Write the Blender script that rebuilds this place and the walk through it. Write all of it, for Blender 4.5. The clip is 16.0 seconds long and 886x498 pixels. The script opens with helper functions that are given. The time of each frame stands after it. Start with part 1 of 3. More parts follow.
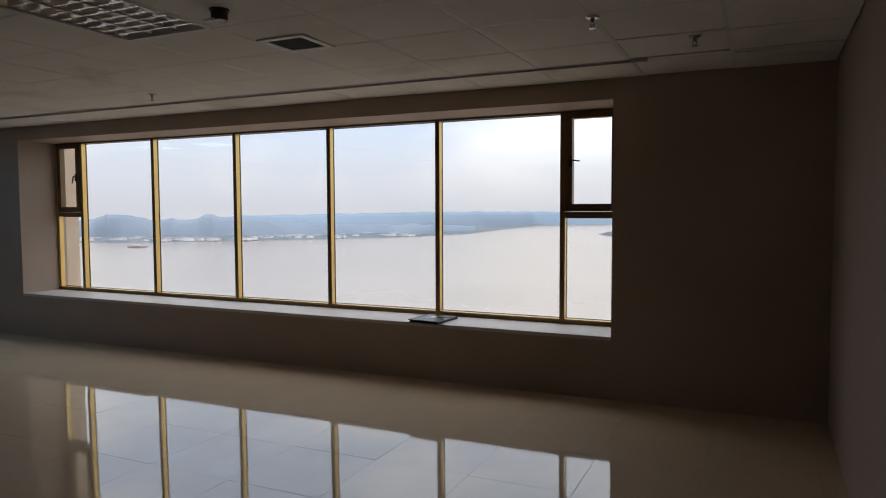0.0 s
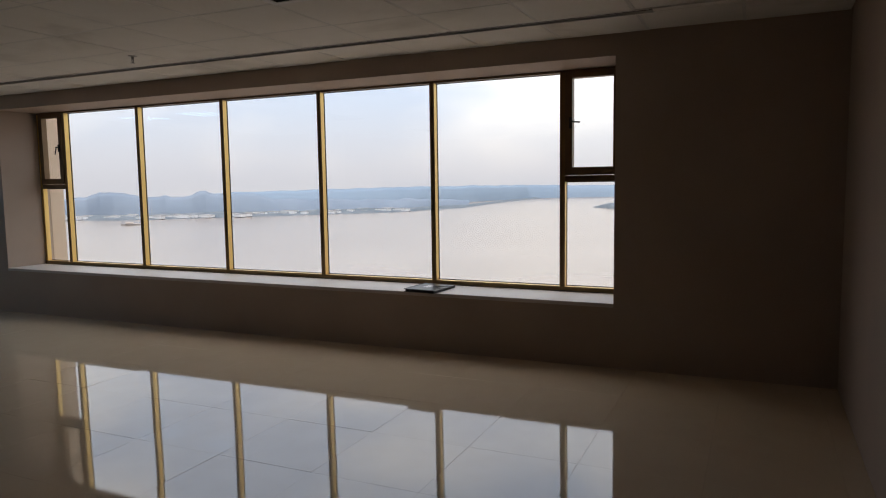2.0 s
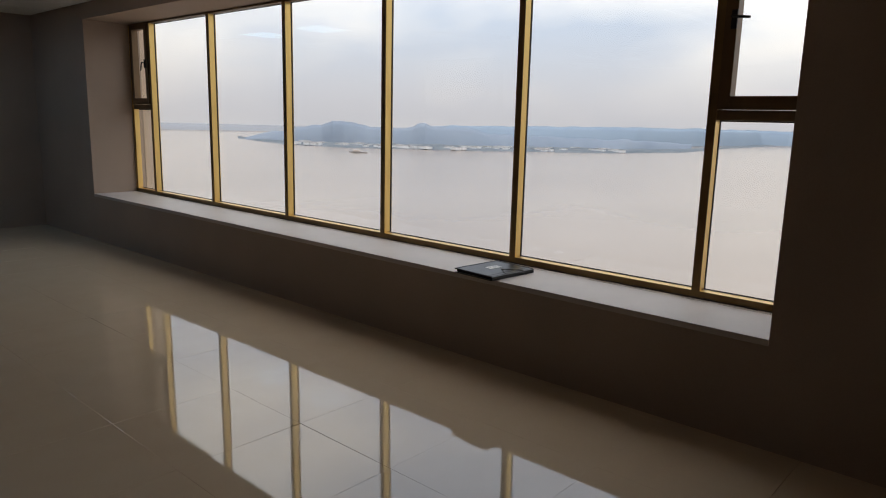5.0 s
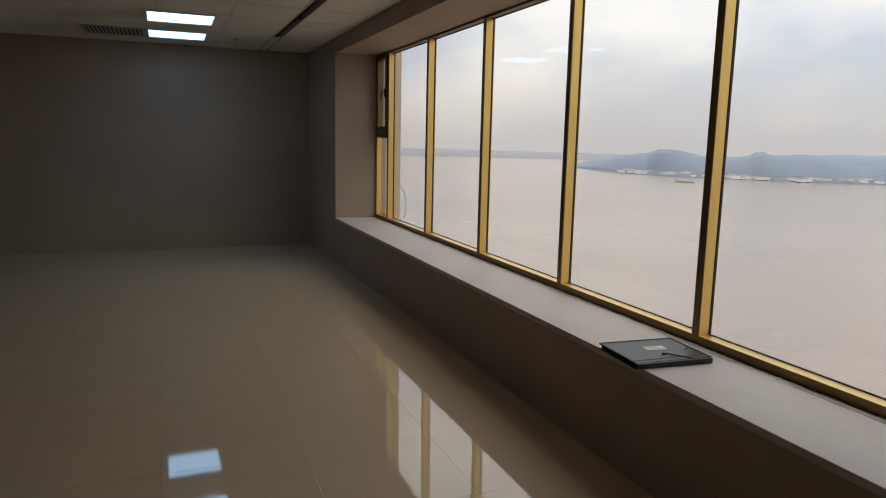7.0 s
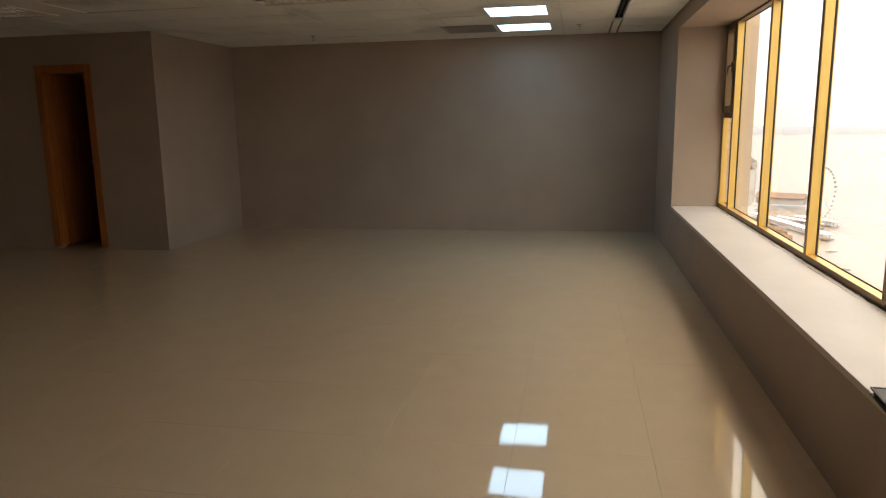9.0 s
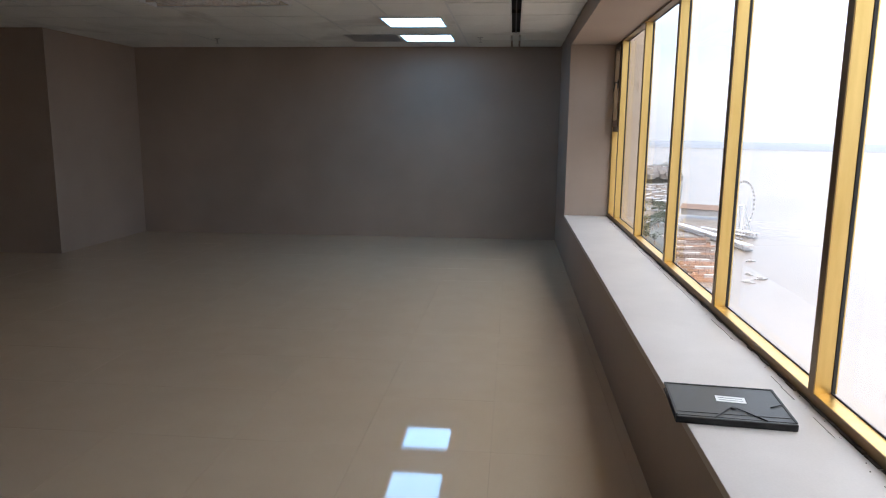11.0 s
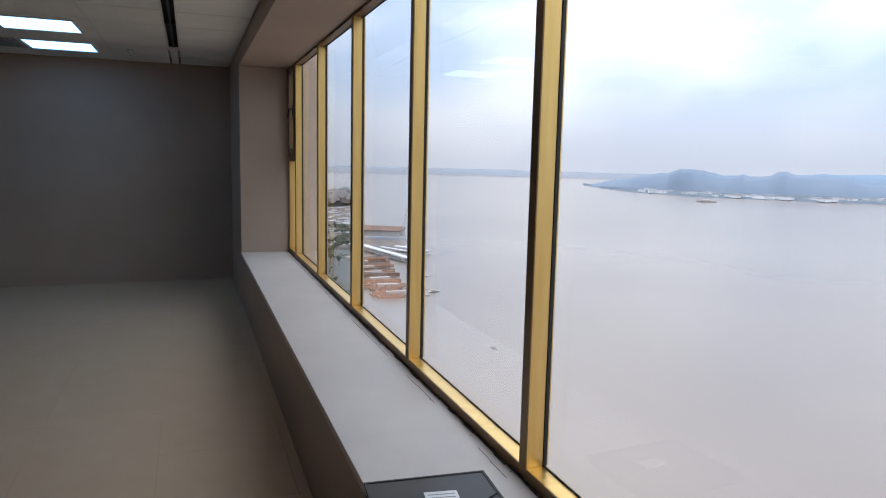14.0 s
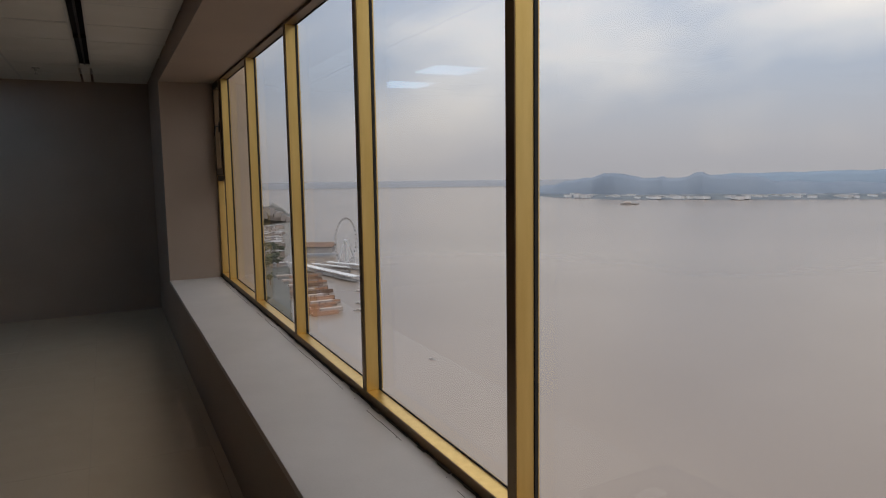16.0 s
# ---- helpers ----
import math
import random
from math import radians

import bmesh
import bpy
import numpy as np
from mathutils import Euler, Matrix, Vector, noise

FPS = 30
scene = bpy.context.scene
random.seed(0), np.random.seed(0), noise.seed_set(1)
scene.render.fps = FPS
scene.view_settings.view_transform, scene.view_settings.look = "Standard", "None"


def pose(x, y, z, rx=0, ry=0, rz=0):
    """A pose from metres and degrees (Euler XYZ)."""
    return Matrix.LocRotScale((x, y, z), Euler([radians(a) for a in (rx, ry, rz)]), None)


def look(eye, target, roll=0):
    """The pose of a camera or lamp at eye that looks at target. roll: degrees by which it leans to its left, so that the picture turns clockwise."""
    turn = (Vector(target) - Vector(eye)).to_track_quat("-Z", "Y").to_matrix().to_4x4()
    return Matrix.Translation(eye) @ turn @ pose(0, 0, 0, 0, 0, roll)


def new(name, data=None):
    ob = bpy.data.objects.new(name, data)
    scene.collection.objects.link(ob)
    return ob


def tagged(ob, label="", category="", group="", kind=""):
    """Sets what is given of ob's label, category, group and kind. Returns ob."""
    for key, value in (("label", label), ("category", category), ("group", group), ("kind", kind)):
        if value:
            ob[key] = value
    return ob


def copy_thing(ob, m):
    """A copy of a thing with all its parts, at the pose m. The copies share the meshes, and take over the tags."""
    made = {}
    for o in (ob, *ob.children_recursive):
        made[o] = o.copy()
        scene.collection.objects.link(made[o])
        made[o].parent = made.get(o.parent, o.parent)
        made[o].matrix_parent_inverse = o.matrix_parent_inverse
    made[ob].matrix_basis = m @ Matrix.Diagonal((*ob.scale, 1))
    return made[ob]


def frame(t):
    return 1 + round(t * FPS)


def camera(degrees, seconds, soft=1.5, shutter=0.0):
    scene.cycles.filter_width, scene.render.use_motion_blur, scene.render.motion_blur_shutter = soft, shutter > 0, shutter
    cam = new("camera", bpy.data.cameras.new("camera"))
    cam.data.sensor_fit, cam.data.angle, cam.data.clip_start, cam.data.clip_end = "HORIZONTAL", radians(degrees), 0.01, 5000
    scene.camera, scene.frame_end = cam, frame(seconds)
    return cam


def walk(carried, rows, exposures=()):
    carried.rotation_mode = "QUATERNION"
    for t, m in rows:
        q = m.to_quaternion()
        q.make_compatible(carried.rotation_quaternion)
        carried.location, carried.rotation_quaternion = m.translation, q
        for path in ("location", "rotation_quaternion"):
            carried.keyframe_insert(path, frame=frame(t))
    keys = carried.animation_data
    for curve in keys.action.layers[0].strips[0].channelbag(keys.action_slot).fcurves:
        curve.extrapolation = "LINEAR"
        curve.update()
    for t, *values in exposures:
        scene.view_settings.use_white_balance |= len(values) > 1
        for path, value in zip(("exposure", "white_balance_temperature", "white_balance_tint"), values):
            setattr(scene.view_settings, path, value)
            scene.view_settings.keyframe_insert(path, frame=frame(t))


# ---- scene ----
cam = camera(65.4, 16.0, soft=1.1)
EXPOSURES = [
    (0.0, 0.2, 6500, 12), (1.0, 0.22, 6700, 14), (3.5, 0.05, 6700, 12), (6.0, -0.08, 7000, 13), (7.0, -0.1, 7200, 13),
    (8.0, 0.1, 7600, 14), (8.5, 0.6, 8400, 16), (9.0, 1.2, 8500, 13), (9.5, 1.4, 7800, 12), (10.0, 1.3, 7000, 12),
    (12.5, 0.9, 5900, 12), (13.0, 0.95, 5800, 11), (13.5, 0.8, 5600, 11), (14.0, 0.25, 5900, 12), (14.5, -0.15, 6200, 14),
    (15.0, -0.36, 6600, 14), (15.5, -0.45, 6700, 14), (16.0, -0.6, 6800, 14),
]
PATH = [
    (0, (9.631, -5.363, 1.515), (8.786, -3.554, 1.399), -0.2),
    (0.5, (9.619, -5.387, 1.561), (8.742, -3.59, 1.599), 0.3),
    (1, (9.61, -5.393, 1.565), (8.726, -3.599, 1.607), 0.4),
    (1.5, (9.564, -5.381, 1.513), (8.72, -3.568, 1.459), -0.6),
    (1.7, (9.55, -5.335, 1.482), (8.778, -3.498, 1.319), -0.68),
    (2, (9.541, -5.195, 1.438), (8.711, -3.386, 1.248), -0.8),
    (2.2, (9.538, -5.09, 1.412), (8.595, -3.337, 1.223), -0.56),
    (2.5, (9.522, -4.919, 1.385), (8.517, -3.21, 1.127), -0.2),
    (3, (9.456, -4.568, 1.376), (8.429, -2.869, 1.132), -0.5),
    (3.5, (9.44, -4.182, 1.383), (8.366, -2.524, 1.069), -1.4),
    (6, (9.388, -2.365, 1.413), (7.873, -1.098, 1.098), 1.2),
    (6.5, (9.376, -2.055, 1.412), (7.703, -0.995, 1.133), -0.1),
    (6.7, (9.353, -1.936, 1.414), (7.588, -1.042, 1.125), 0.46),
    (7, (9.294, -1.784, 1.423), (7.461, -1.047, 1.111), 1.3),
    (7.2, (9.246, -1.711, 1.43), (7.37, -1.091, 1.117), 1.06),
    (7.5, (9.155, -1.617, 1.435), (7.236, -1.12, 1.17), 0.7),
    (8, (9.022, -1.404, 1.424), (7.057, -1.212, 1.107), -0.9),
    (8.5, (9.045, -1.152, 1.423), (7.102, -1.489, 1.089), -0.0),
    (8.7, (9.094, -1.079, 1.426), (7.155, -1.451, 1.106), -0.36),
    (9, (9.207, -0.992, 1.437), (7.276, -1.37, 1.075), -0.9),
    (9.2, (9.274, -0.93, 1.443), (7.331, -1.27, 1.111), -0.74),
    (9.5, (9.319, -0.801, 1.447), (7.362, -1.06, 1.127), -0.5),
    (9.7, (9.307, -0.687, 1.446), (7.354, -0.926, 1.086), 0.02),
    (10, (9.278, -0.587, 1.443), (7.316, -0.767, 1.1), 0.8),
    (12.5, (9.234, -0.584, 1.444), (7.276, -0.806, 1.104), 0.2),
    (13, (9.014, -0.561, 1.421), (7.045, -0.696, 1.099), -0.7),
    (13.2, (8.905, -0.524, 1.412), (6.953, -0.474, 0.982), -0.02),
    (13.5, (8.784, -0.479, 1.407), (6.833, -0.2, 1.064), 1.0),
    (13.7, (8.735, -0.474, 1.428), (6.795, -0.065, 1.164), 1.12),
    (14, (8.661, -0.473, 1.488), (6.8, 0.212, 1.23), 1.3),
    (14.5, (8.505, -0.48, 1.513), (6.779, 0.509, 1.306), -1.2),
    (15, (8.499, -0.504, 1.54), (6.78, 0.514, 1.435), -0.1),
    (15.5, (8.478, -0.501, 1.534), (6.76, 0.516, 1.418), 0.3),
    (16, (8.406, -0.482, 1.492), (6.617, 0.384, 1.269), -0.9),
]
# exposure and white balance of the hand-held camera go along with the walk
walk(cam, [(t, look(eye, target, roll)) for t, eye, target, roll in PATH], EXPOSURES)

# ---- world and light ----
WATER_Z = -98.0
world = bpy.data.worlds.new("overcast_sky")
scene.world = world
world.use_nodes = True
wn, wl = world.node_tree.nodes, world.node_tree.links
bg = wn["Background"]
sky = wn.new("ShaderNodeTexSky")
sky.sky_type, sky.sun_disc = "NISHITA", False
sky.sun_elevation, sky.sun_rotation = radians(48), radians(150)
sky.air_density, sky.dust_density = 1.2, 3.0
coord = wn.new("ShaderNodeTexCoord")
squash = wn.new("ShaderNodeMapping")
squash.inputs["Scale"].default_value = (1.0, 1.0, 2.3)
squash.inputs["Location"].default_value = (0.6, 1.5, 0.4)
wl.new(coord.outputs["Generated"], squash.inputs["Vector"])
cl = wn.new("ShaderNodeTexNoise")
cl.inputs["Scale"].default_value, cl.inputs["Detail"].default_value = 2.5, 4.0
cl.inputs["Roughness"].default_value, cl.inputs["Distortion"].default_value = 0.46, 0.1
wl.new(squash.outputs["Vector"], cl.inputs["Vector"])
ramp = wn.new("ShaderNodeValToRGB")
ramp.color_ramp.elements[0].position, ramp.color_ramp.elements[0].color = 0.40, (5.4, 6.3, 7.8, 1)
ramp.color_ramp.elements[1].position, ramp.color_ramp.elements[1].color = 0.62, (10.2, 10.1, 10.0, 1)
wl.new(cl.outputs["Fac"], ramp.inputs["Fac"])
rise = wn.new("ShaderNodeSeparateXYZ")
wl.new(coord.outputs["Generated"], rise.inputs[0])
# haze hides the clouds close to the horizon
thin = wn.new("ShaderNodeMapRange")
thin.interpolation_type = "SMOOTHSTEP"
thin.inputs["From Min"].default_value, thin.inputs["From Max"].default_value = 0.0, 0.16
thin.inputs["To Min"].default_value, thin.inputs["To Max"].default_value = 0.25, 1.0
wl.new(rise.outputs["Z"], thin.inputs["Value"])
haze = wn.new("ShaderNodeMix")
haze.data_type = "RGBA"
haze.inputs[6].default_value = (7.3, 7.2, 7.6, 1)
wl.new(thin.outputs["Result"], haze.inputs[0])
wl.new(ramp.outputs["Color"], haze.inputs[7])
veil = wn.new("ShaderNodeMix")
veil.data_type = "RGBA"
veil.inputs[0].default_value = 0.88
wl.new(sky.outputs["Color"], veil.inputs[6])
wl.new(haze.outputs[2], veil.inputs[7])
# an overcast sky is brighter towards the zenith
lift = wn.new("ShaderNodeMath")
lift.operation, lift.use_clamp = "MAXIMUM", False
lift.inputs[1].default_value = 0.0
wl.new(rise.outputs["Z"], lift.inputs[0])
gain = wn.new("ShaderNodeMath")
gain.operation = "MULTIPLY_ADD"
gain.inputs[1].default_value, gain.inputs[2].default_value = 2.0, 1.0
wl.new(lift.outputs[0], gain.inputs[0])
dome = wn.new("ShaderNodeVectorMath")
dome.operation = "SCALE"
wl.new(veil.outputs[2], dome.inputs[0])
wl.new(gain.outputs[0], dome.inputs["Scale"])
wl.new(dome.outputs[0], bg.inputs["Color"])
bg.inputs["Strength"].default_value = 0.105

sun = new("sun", bpy.data.lights.new("sun", "SUN"))
sun.data.energy, sun.data.angle, sun.data.color = 0.9, radians(25), (1.0, 0.96, 0.9)
sun.matrix_world = look((0, 0, 60), (-20, 35, 0))

# ---- materials ----
def mat(name):
    m = bpy.data.materials.new(name)
    m.use_nodes = True
    return m, m.node_tree.nodes, m.node_tree.links, m.node_tree.nodes["Principled BSDF"]


def surface(name, a, b, rough=0.6, scale=6.0, bump=0.05, fine=120.0, metal=0.0, spec=0.5, per_object=0.0, stretch=(1, 1, 1), dist=0.004):
    """Two colours mixed by a broad and a fine noise, with relief and uneven gloss."""
    m, n, l, p = mat(name)
    tc = n.new("ShaderNodeTexCoord")
    mp = n.new("ShaderNodeMapping")
    mp.inputs["Scale"].default_value = stretch
    l.new(tc.outputs["Object"], mp.inputs["Vector"])
    big, small = n.new("ShaderNodeTexNoise"), n.new("ShaderNodeTexNoise")
    big.inputs["Scale"].default_value, big.inputs["Detail"].default_value = scale, 5
    small.inputs["Scale"].default_value, small.inputs["Detail"].default_value = fine, 3
    l.new(mp.outputs["Vector"], big.inputs["Vector"])
    l.new(mp.outputs["Vector"], small.inputs["Vector"])
    add = n.new("ShaderNodeMath")
    add.operation = "MULTIPLY_ADD"
    add.inputs[1].default_value = 0.35
    l.new(small.outputs["Fac"], add.inputs[0])
    l.new(big.outputs["Fac"], add.inputs[2])
    last = add.outputs[0]
    if per_object:
        info, vary = n.new("ShaderNodeObjectInfo"), n.new("ShaderNodeMath")
        vary.operation = "MULTIPLY_ADD"
        vary.inputs[1].default_value = per_object
        l.new(info.outputs["Random"], vary.inputs[0])
        l.new(last, vary.inputs[2])
        last = vary.outputs[0]
    r = n.new("ShaderNodeValToRGB")
    r.color_ramp.elements[0].position, r.color_ramp.elements[0].color = 0.42, (*a, 1)
    r.color_ramp.elements[1].position, r.color_ramp.elements[1].color = 0.95, (*b, 1)
    l.new(last, r.inputs["Fac"])
    l.new(r.outputs["Color"], p.inputs["Base Color"])
    rr = n.new("ShaderNodeMapRange")
    rr.inputs["To Min"].default_value, rr.inputs["To Max"].default_value = rough * 0.85, min(1, rough * 1.15)
    l.new(big.outputs["Fac"], rr.inputs["Value"])
    l.new(rr.outputs["Result"], p.inputs["Roughness"])
    p.inputs["Metallic"].default_value = metal
    p.inputs["Specular IOR Level"].default_value = spec
    if bump:
        bp = n.new("ShaderNodeBump")
        bp.inputs["Strength"].default_value, bp.inputs["Distance"].default_value = bump, dist
        l.new(small.outputs["Fac"], bp.inputs["Height"])
        l.new(bp.outputs["Normal"], p.inputs["Normal"])
    return m


WALL = surface("painted_plaster", (0.348, 0.266, 0.208), (0.42, 0.326, 0.258), 0.62, 1.3, 0.10, 90)
SILL = surface("sill_plaster", (0.50, 0.445, 0.40), (0.59, 0.53, 0.48), 0.5, 3.0, 0.08, 140)
OUTER = surface("outer_render", (0.62, 0.48, 0.34), (0.70, 0.56, 0.42), 0.8, 2.0, 0.2, 60)
TILE_C = surface("acoustic_tile", (0.72, 0.69, 0.63), (0.80, 0.77, 0.72), 0.9, 2.2, 0.45, 260)
TBAR = surface("white_steel", (0.60, 0.58, 0.54), (0.68, 0.66, 0.62), 0.5, 8, 0.02)
GROUT = surface("grout", (0.40, 0.32, 0.235), (0.48, 0.39, 0.29), 0.85, 9, 0.3)
GOLD = surface("gold_anodised_aluminium", (0.70, 0.46, 0.145), (0.82, 0.57, 0.21), 0.34, 5, 0.03, 300, metal=0.92, stretch=(6, 6, 0.6))
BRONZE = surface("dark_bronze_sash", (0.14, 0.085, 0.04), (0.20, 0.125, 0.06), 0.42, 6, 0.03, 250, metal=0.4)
# darker copy of the gold, holding the shade of the backlit frame fronts
SHADED_FACE = surface("shaded_gold_front", (0.20, 0.12, 0.045), (0.27, 0.17, 0.065), 0.4, 6, 0.03, 250, metal=0.5)
BLACK = surface("black_rubber", (0.012, 0.011, 0.010), (0.03, 0.027, 0.024), 0.6, 20, 0.1)
GRIME = surface("grimy_sealant", (0.035, 0.026, 0.02), (0.16, 0.13, 0.10), 0.85, 35, 0.6, 160)
VOID = surface("dark_void", (0.012, 0.011, 0.011), (0.02, 0.018, 0.017), 0.9, 10, 0.1)
LOUVRE = surface("polished_louvre", (0.86, 0.86, 0.87), (0.93, 0.93, 0.94), 0.16, 10, 0.02, 200, metal=1.0)
PAN = surface("white_reflector", (0.70, 0.69, 0.67), (0.80, 0.79, 0.77), 0.45, 6, 0.02)
WOOD = surface("orange_varnished_wood", (0.30, 0.088, 0.022), (0.46, 0.155, 0.042), 0.35, 5, 0.08, 70, stretch=(7, 7, 0.5))
VINYL = surface("black_vinyl", (0.008, 0.008, 0.008), (0.018, 0.018, 0.019), 0.36, 30, 0.08, 240, spec=0.3)
PAPER = surface("white_paper", (0.72, 0.71, 0.68), (0.82, 0.81, 0.78), 0.7, 20, 0.05)
INK = surface("grey_ink", (0.20, 0.20, 0.22), (0.28, 0.28, 0.30), 0.7, 40, 0.0)
DARKBOX = surface("dark_plastic", (0.03, 0.022, 0.018), (0.05, 0.04, 0.03), 0.45, 20, 0.03)
CHROME = surface("dull_chrome", (0.35, 0.33, 0.30), (0.5, 0.48, 0.44), 0.3, 30, 0.02, metal=0.9)
LAND = surface("city_ground", (0.14, 0.13, 0.12), (0.26, 0.24, 0.21), 0.9, 0.02, 0.0, 0.3)
# hills and upland: the haze of distance is put into the base colour
HILL = surface("haze_tinted_hills", (0.165, 0.20, 0.25), (0.23, 0.265, 0.31), 1.0, 0.006, 0.0, 0.05, spec=0.0)
PLATEAU = surface("haze_tinted_upland", (0.185, 0.235, 0.295), (0.225, 0.28, 0.34), 1.0, 0.004, 0.0, 0.05, spec=0.0)
HOUSES = surface("hill_houses", (0.20, 0.175, 0.16), (0.46, 0.40, 0.36), 0.9, 0.05, 0.0, 0.8, per_object=0.35)
WHITE_B = surface("white_buildings", (0.50, 0.50, 0.51), (0.66, 0.66, 0.67), 0.7, 0.1, 0.0, 1.0)
GREY_B = surface("grey_roofs", (0.18, 0.17, 0.17), (0.36, 0.34, 0.33), 0.8, 0.06, 0.0, 0.7, per_object=0.3)
RUST_B = surface("orange_deck", (0.36, 0.18, 0.10), (0.48, 0.26, 0.16), 0.8, 0.08, 0.0, 0.8)
# blue-grey of far bank and islet includes the haze in front of them
BANK = surface("haze_tinted_bank", (0.10, 0.12, 0.14), (0.19, 0.21, 0.225), 0.95, 0.02, 0.0, 0.3, spec=0.0)
TAN_B = surface("tan_city_walls", (0.22, 0.18, 0.155), (0.44, 0.36, 0.31), 0.85, 0.06, 0.0, 0.7, per_object=0.4)
PARK = surface("promenade_green", (0.045, 0.046, 0.040), (0.115, 0.115, 0.10), 0.9, 0.09, 0.0, 0.6)
BROWN_R = surface("brown_roof", (0.15, 0.09, 0.065), (0.22, 0.14, 0.10), 0.85, 0.1, 0.0, 0.8)
DULL = surface("weathered_deck", (0.24, 0.19, 0.16), (0.36, 0.29, 0.25), 0.85, 0.1, 0.0, 0.9)
LEAF = surface("foliage", (0.042, 0.055, 0.036), (0.085, 0.10, 0.06), 0.9, 0.2, 0.0, 1.5)
# pale grey base colour holds the haze over the far shore
FAR_SHORE = surface("haze_tinted_shore", (0.25, 0.26, 0.28), (0.28, 0.29, 0.31), 1.0, 0.002, 0.0, 0.02, spec=0.0)


def make_floor_material():
    m, n, l, p = mat("polished_porcelain")
    tc, info = n.new("ShaderNodeTexCoord"), n.new("ShaderNodeObjectInfo")
    shift = n.new("ShaderNodeVectorMath")
    shift.operation = "MULTIPLY_ADD"
    shift.inputs[1].default_value = (40, 70, 0)
    comb = n.new("ShaderNodeCombineXYZ")
    for k in range(3):
        l.new(info.outputs["Random"], comb.inputs[k])
    l.new(comb.outputs[0], shift.inputs[0])
    l.new(tc.outputs["Object"], shift.inputs[2])
    cloud, speck = n.new("ShaderNodeTexNoise"), n.new("ShaderNodeTexNoise")
    cloud.inputs["Scale"].default_value, cloud.inputs["Detail"].default_value = 4.0, 6
    speck.inputs["Scale"].default_value = 160
    l.new(shift.outputs[0], cloud.inputs["Vector"])
    l.new(shift.outputs[0], speck.inputs["Vector"])
    mixf = n.new("ShaderNodeMath")
    mixf.operation = "MULTIPLY_ADD"
    mixf.inputs[1].default_value = 0.3
    l.new(speck.outputs["Fac"], mixf.inputs[0])
    l.new(cloud.outputs["Fac"], mixf.inputs[2])
    r = n.new("ShaderNodeValToRGB")
    r.color_ramp.elements[0].position, r.color_ramp.elements[0].color = 0.3, (0.60, 0.465, 0.322, 1)
    r.color_ramp.elements[1].position, r.color_ramp.elements[1].color = 1.0, (0.645, 0.51, 0.358, 1)
    l.new(mixf.outputs[0], r.inputs["Fac"])
    l.new(r.outputs["Color"], p.inputs["Base Color"])
    smear = n.new("ShaderNodeTexNoise")
    smear.inputs["Scale"].default_value = 1.7
    l.new(shift.outputs[0], smear.inputs["Vector"])
    rr = n.new("ShaderNodeMapRange")
    rr.inputs["To Min"].default_value, rr.inputs["To Max"].default_value = 0.02, 0.06
    l.new(smear.outputs["Fac"], rr.inputs["Value"])
    l.new(rr.outputs["Result"], p.inputs["Roughness"])
    p.inputs["IOR"].default_value = 1.9
    return m


def stain_ceiling(m):
    """Brown water marks on a few of the ceiling tiles."""
    n, l = m.node_tree.nodes, m.node_tree.links
    p = n["Principled BSDF"]
    base = p.inputs["Base Color"].links[0].from_socket
    tc, wet, edge = n.new("ShaderNodeTexCoord"), n.new("ShaderNodeTexNoise"), n.new("ShaderNodeMapRange")
    wet.inputs["Scale"].default_value, wet.inputs["Detail"].default_value, wet.inputs["Distortion"].default_value = 0.85, 6, 0.4
    l.new(tc.outputs["Object"], wet.inputs["Vector"])
    edge.inputs["From Min"].default_value, edge.inputs["From Max"].default_value = 0.56, 0.72
    edge.inputs["To Max"].default_value = 0.55
    l.new(wet.outputs["Fac"], edge.inputs["Value"])
    mx = n.new("ShaderNodeMix")
    mx.data_type = "RGBA"
    mx.inputs[7].default_value = (0.30, 0.25, 0.19, 1)
    l.new(edge.outputs["Result"], mx.inputs[0])
    l.new(base, mx.inputs[6])
    l.new(mx.outputs[2], p.inputs["Base Color"])


stain_ceiling(TILE_C)


def make_glass():
    m, n, l, p = mat("window_glass")
    n.remove(p)
    out = n["Material Output"]
    clear, gloss, mx = n.new("ShaderNodeBsdfTransparent"), n.new("ShaderNodeBsdfGlossy"), n.new("ShaderNodeMixShader")
    face, power, scale = n.new("ShaderNodeLayerWeight"), n.new("ShaderNodeMath"), n.new("ShaderNodeMath")
    face.inputs["Blend"].default_value = 0.5
    power.operation, power.inputs[1].default_value = "POWER", 4.5
    scale.operation, scale.inputs[1].default_value, scale.inputs[2].default_value = "MULTIPLY_ADD", 0.45, 0.03
    l.new(face.outputs["Facing"], power.inputs[0])
    l.new(power.outputs[0], scale.inputs[0])
    clear.inputs["Color"].default_value = (0.97, 0.98, 0.975, 1)
    gloss.inputs["Roughness"].default_value = 0.01
    l.new(scale.outputs[0], mx.inputs[0])
    l.new(clear.outputs[0], mx.inputs[1])
    l.new(gloss.outputs[0], mx.inputs[2])
    l.new(mx.outputs[0], out.inputs["Surface"])
    return m


def make_lamp(name, colour, strength):
    m, n, l, p = mat(name)
    p.inputs["Base Color"].default_value = (0.85, 0.86, 0.88, 1)
    p.inputs["Emission Color"].default_value = (*colour, 1)
    p.inputs["Emission Strength"].default_value = strength
    return m


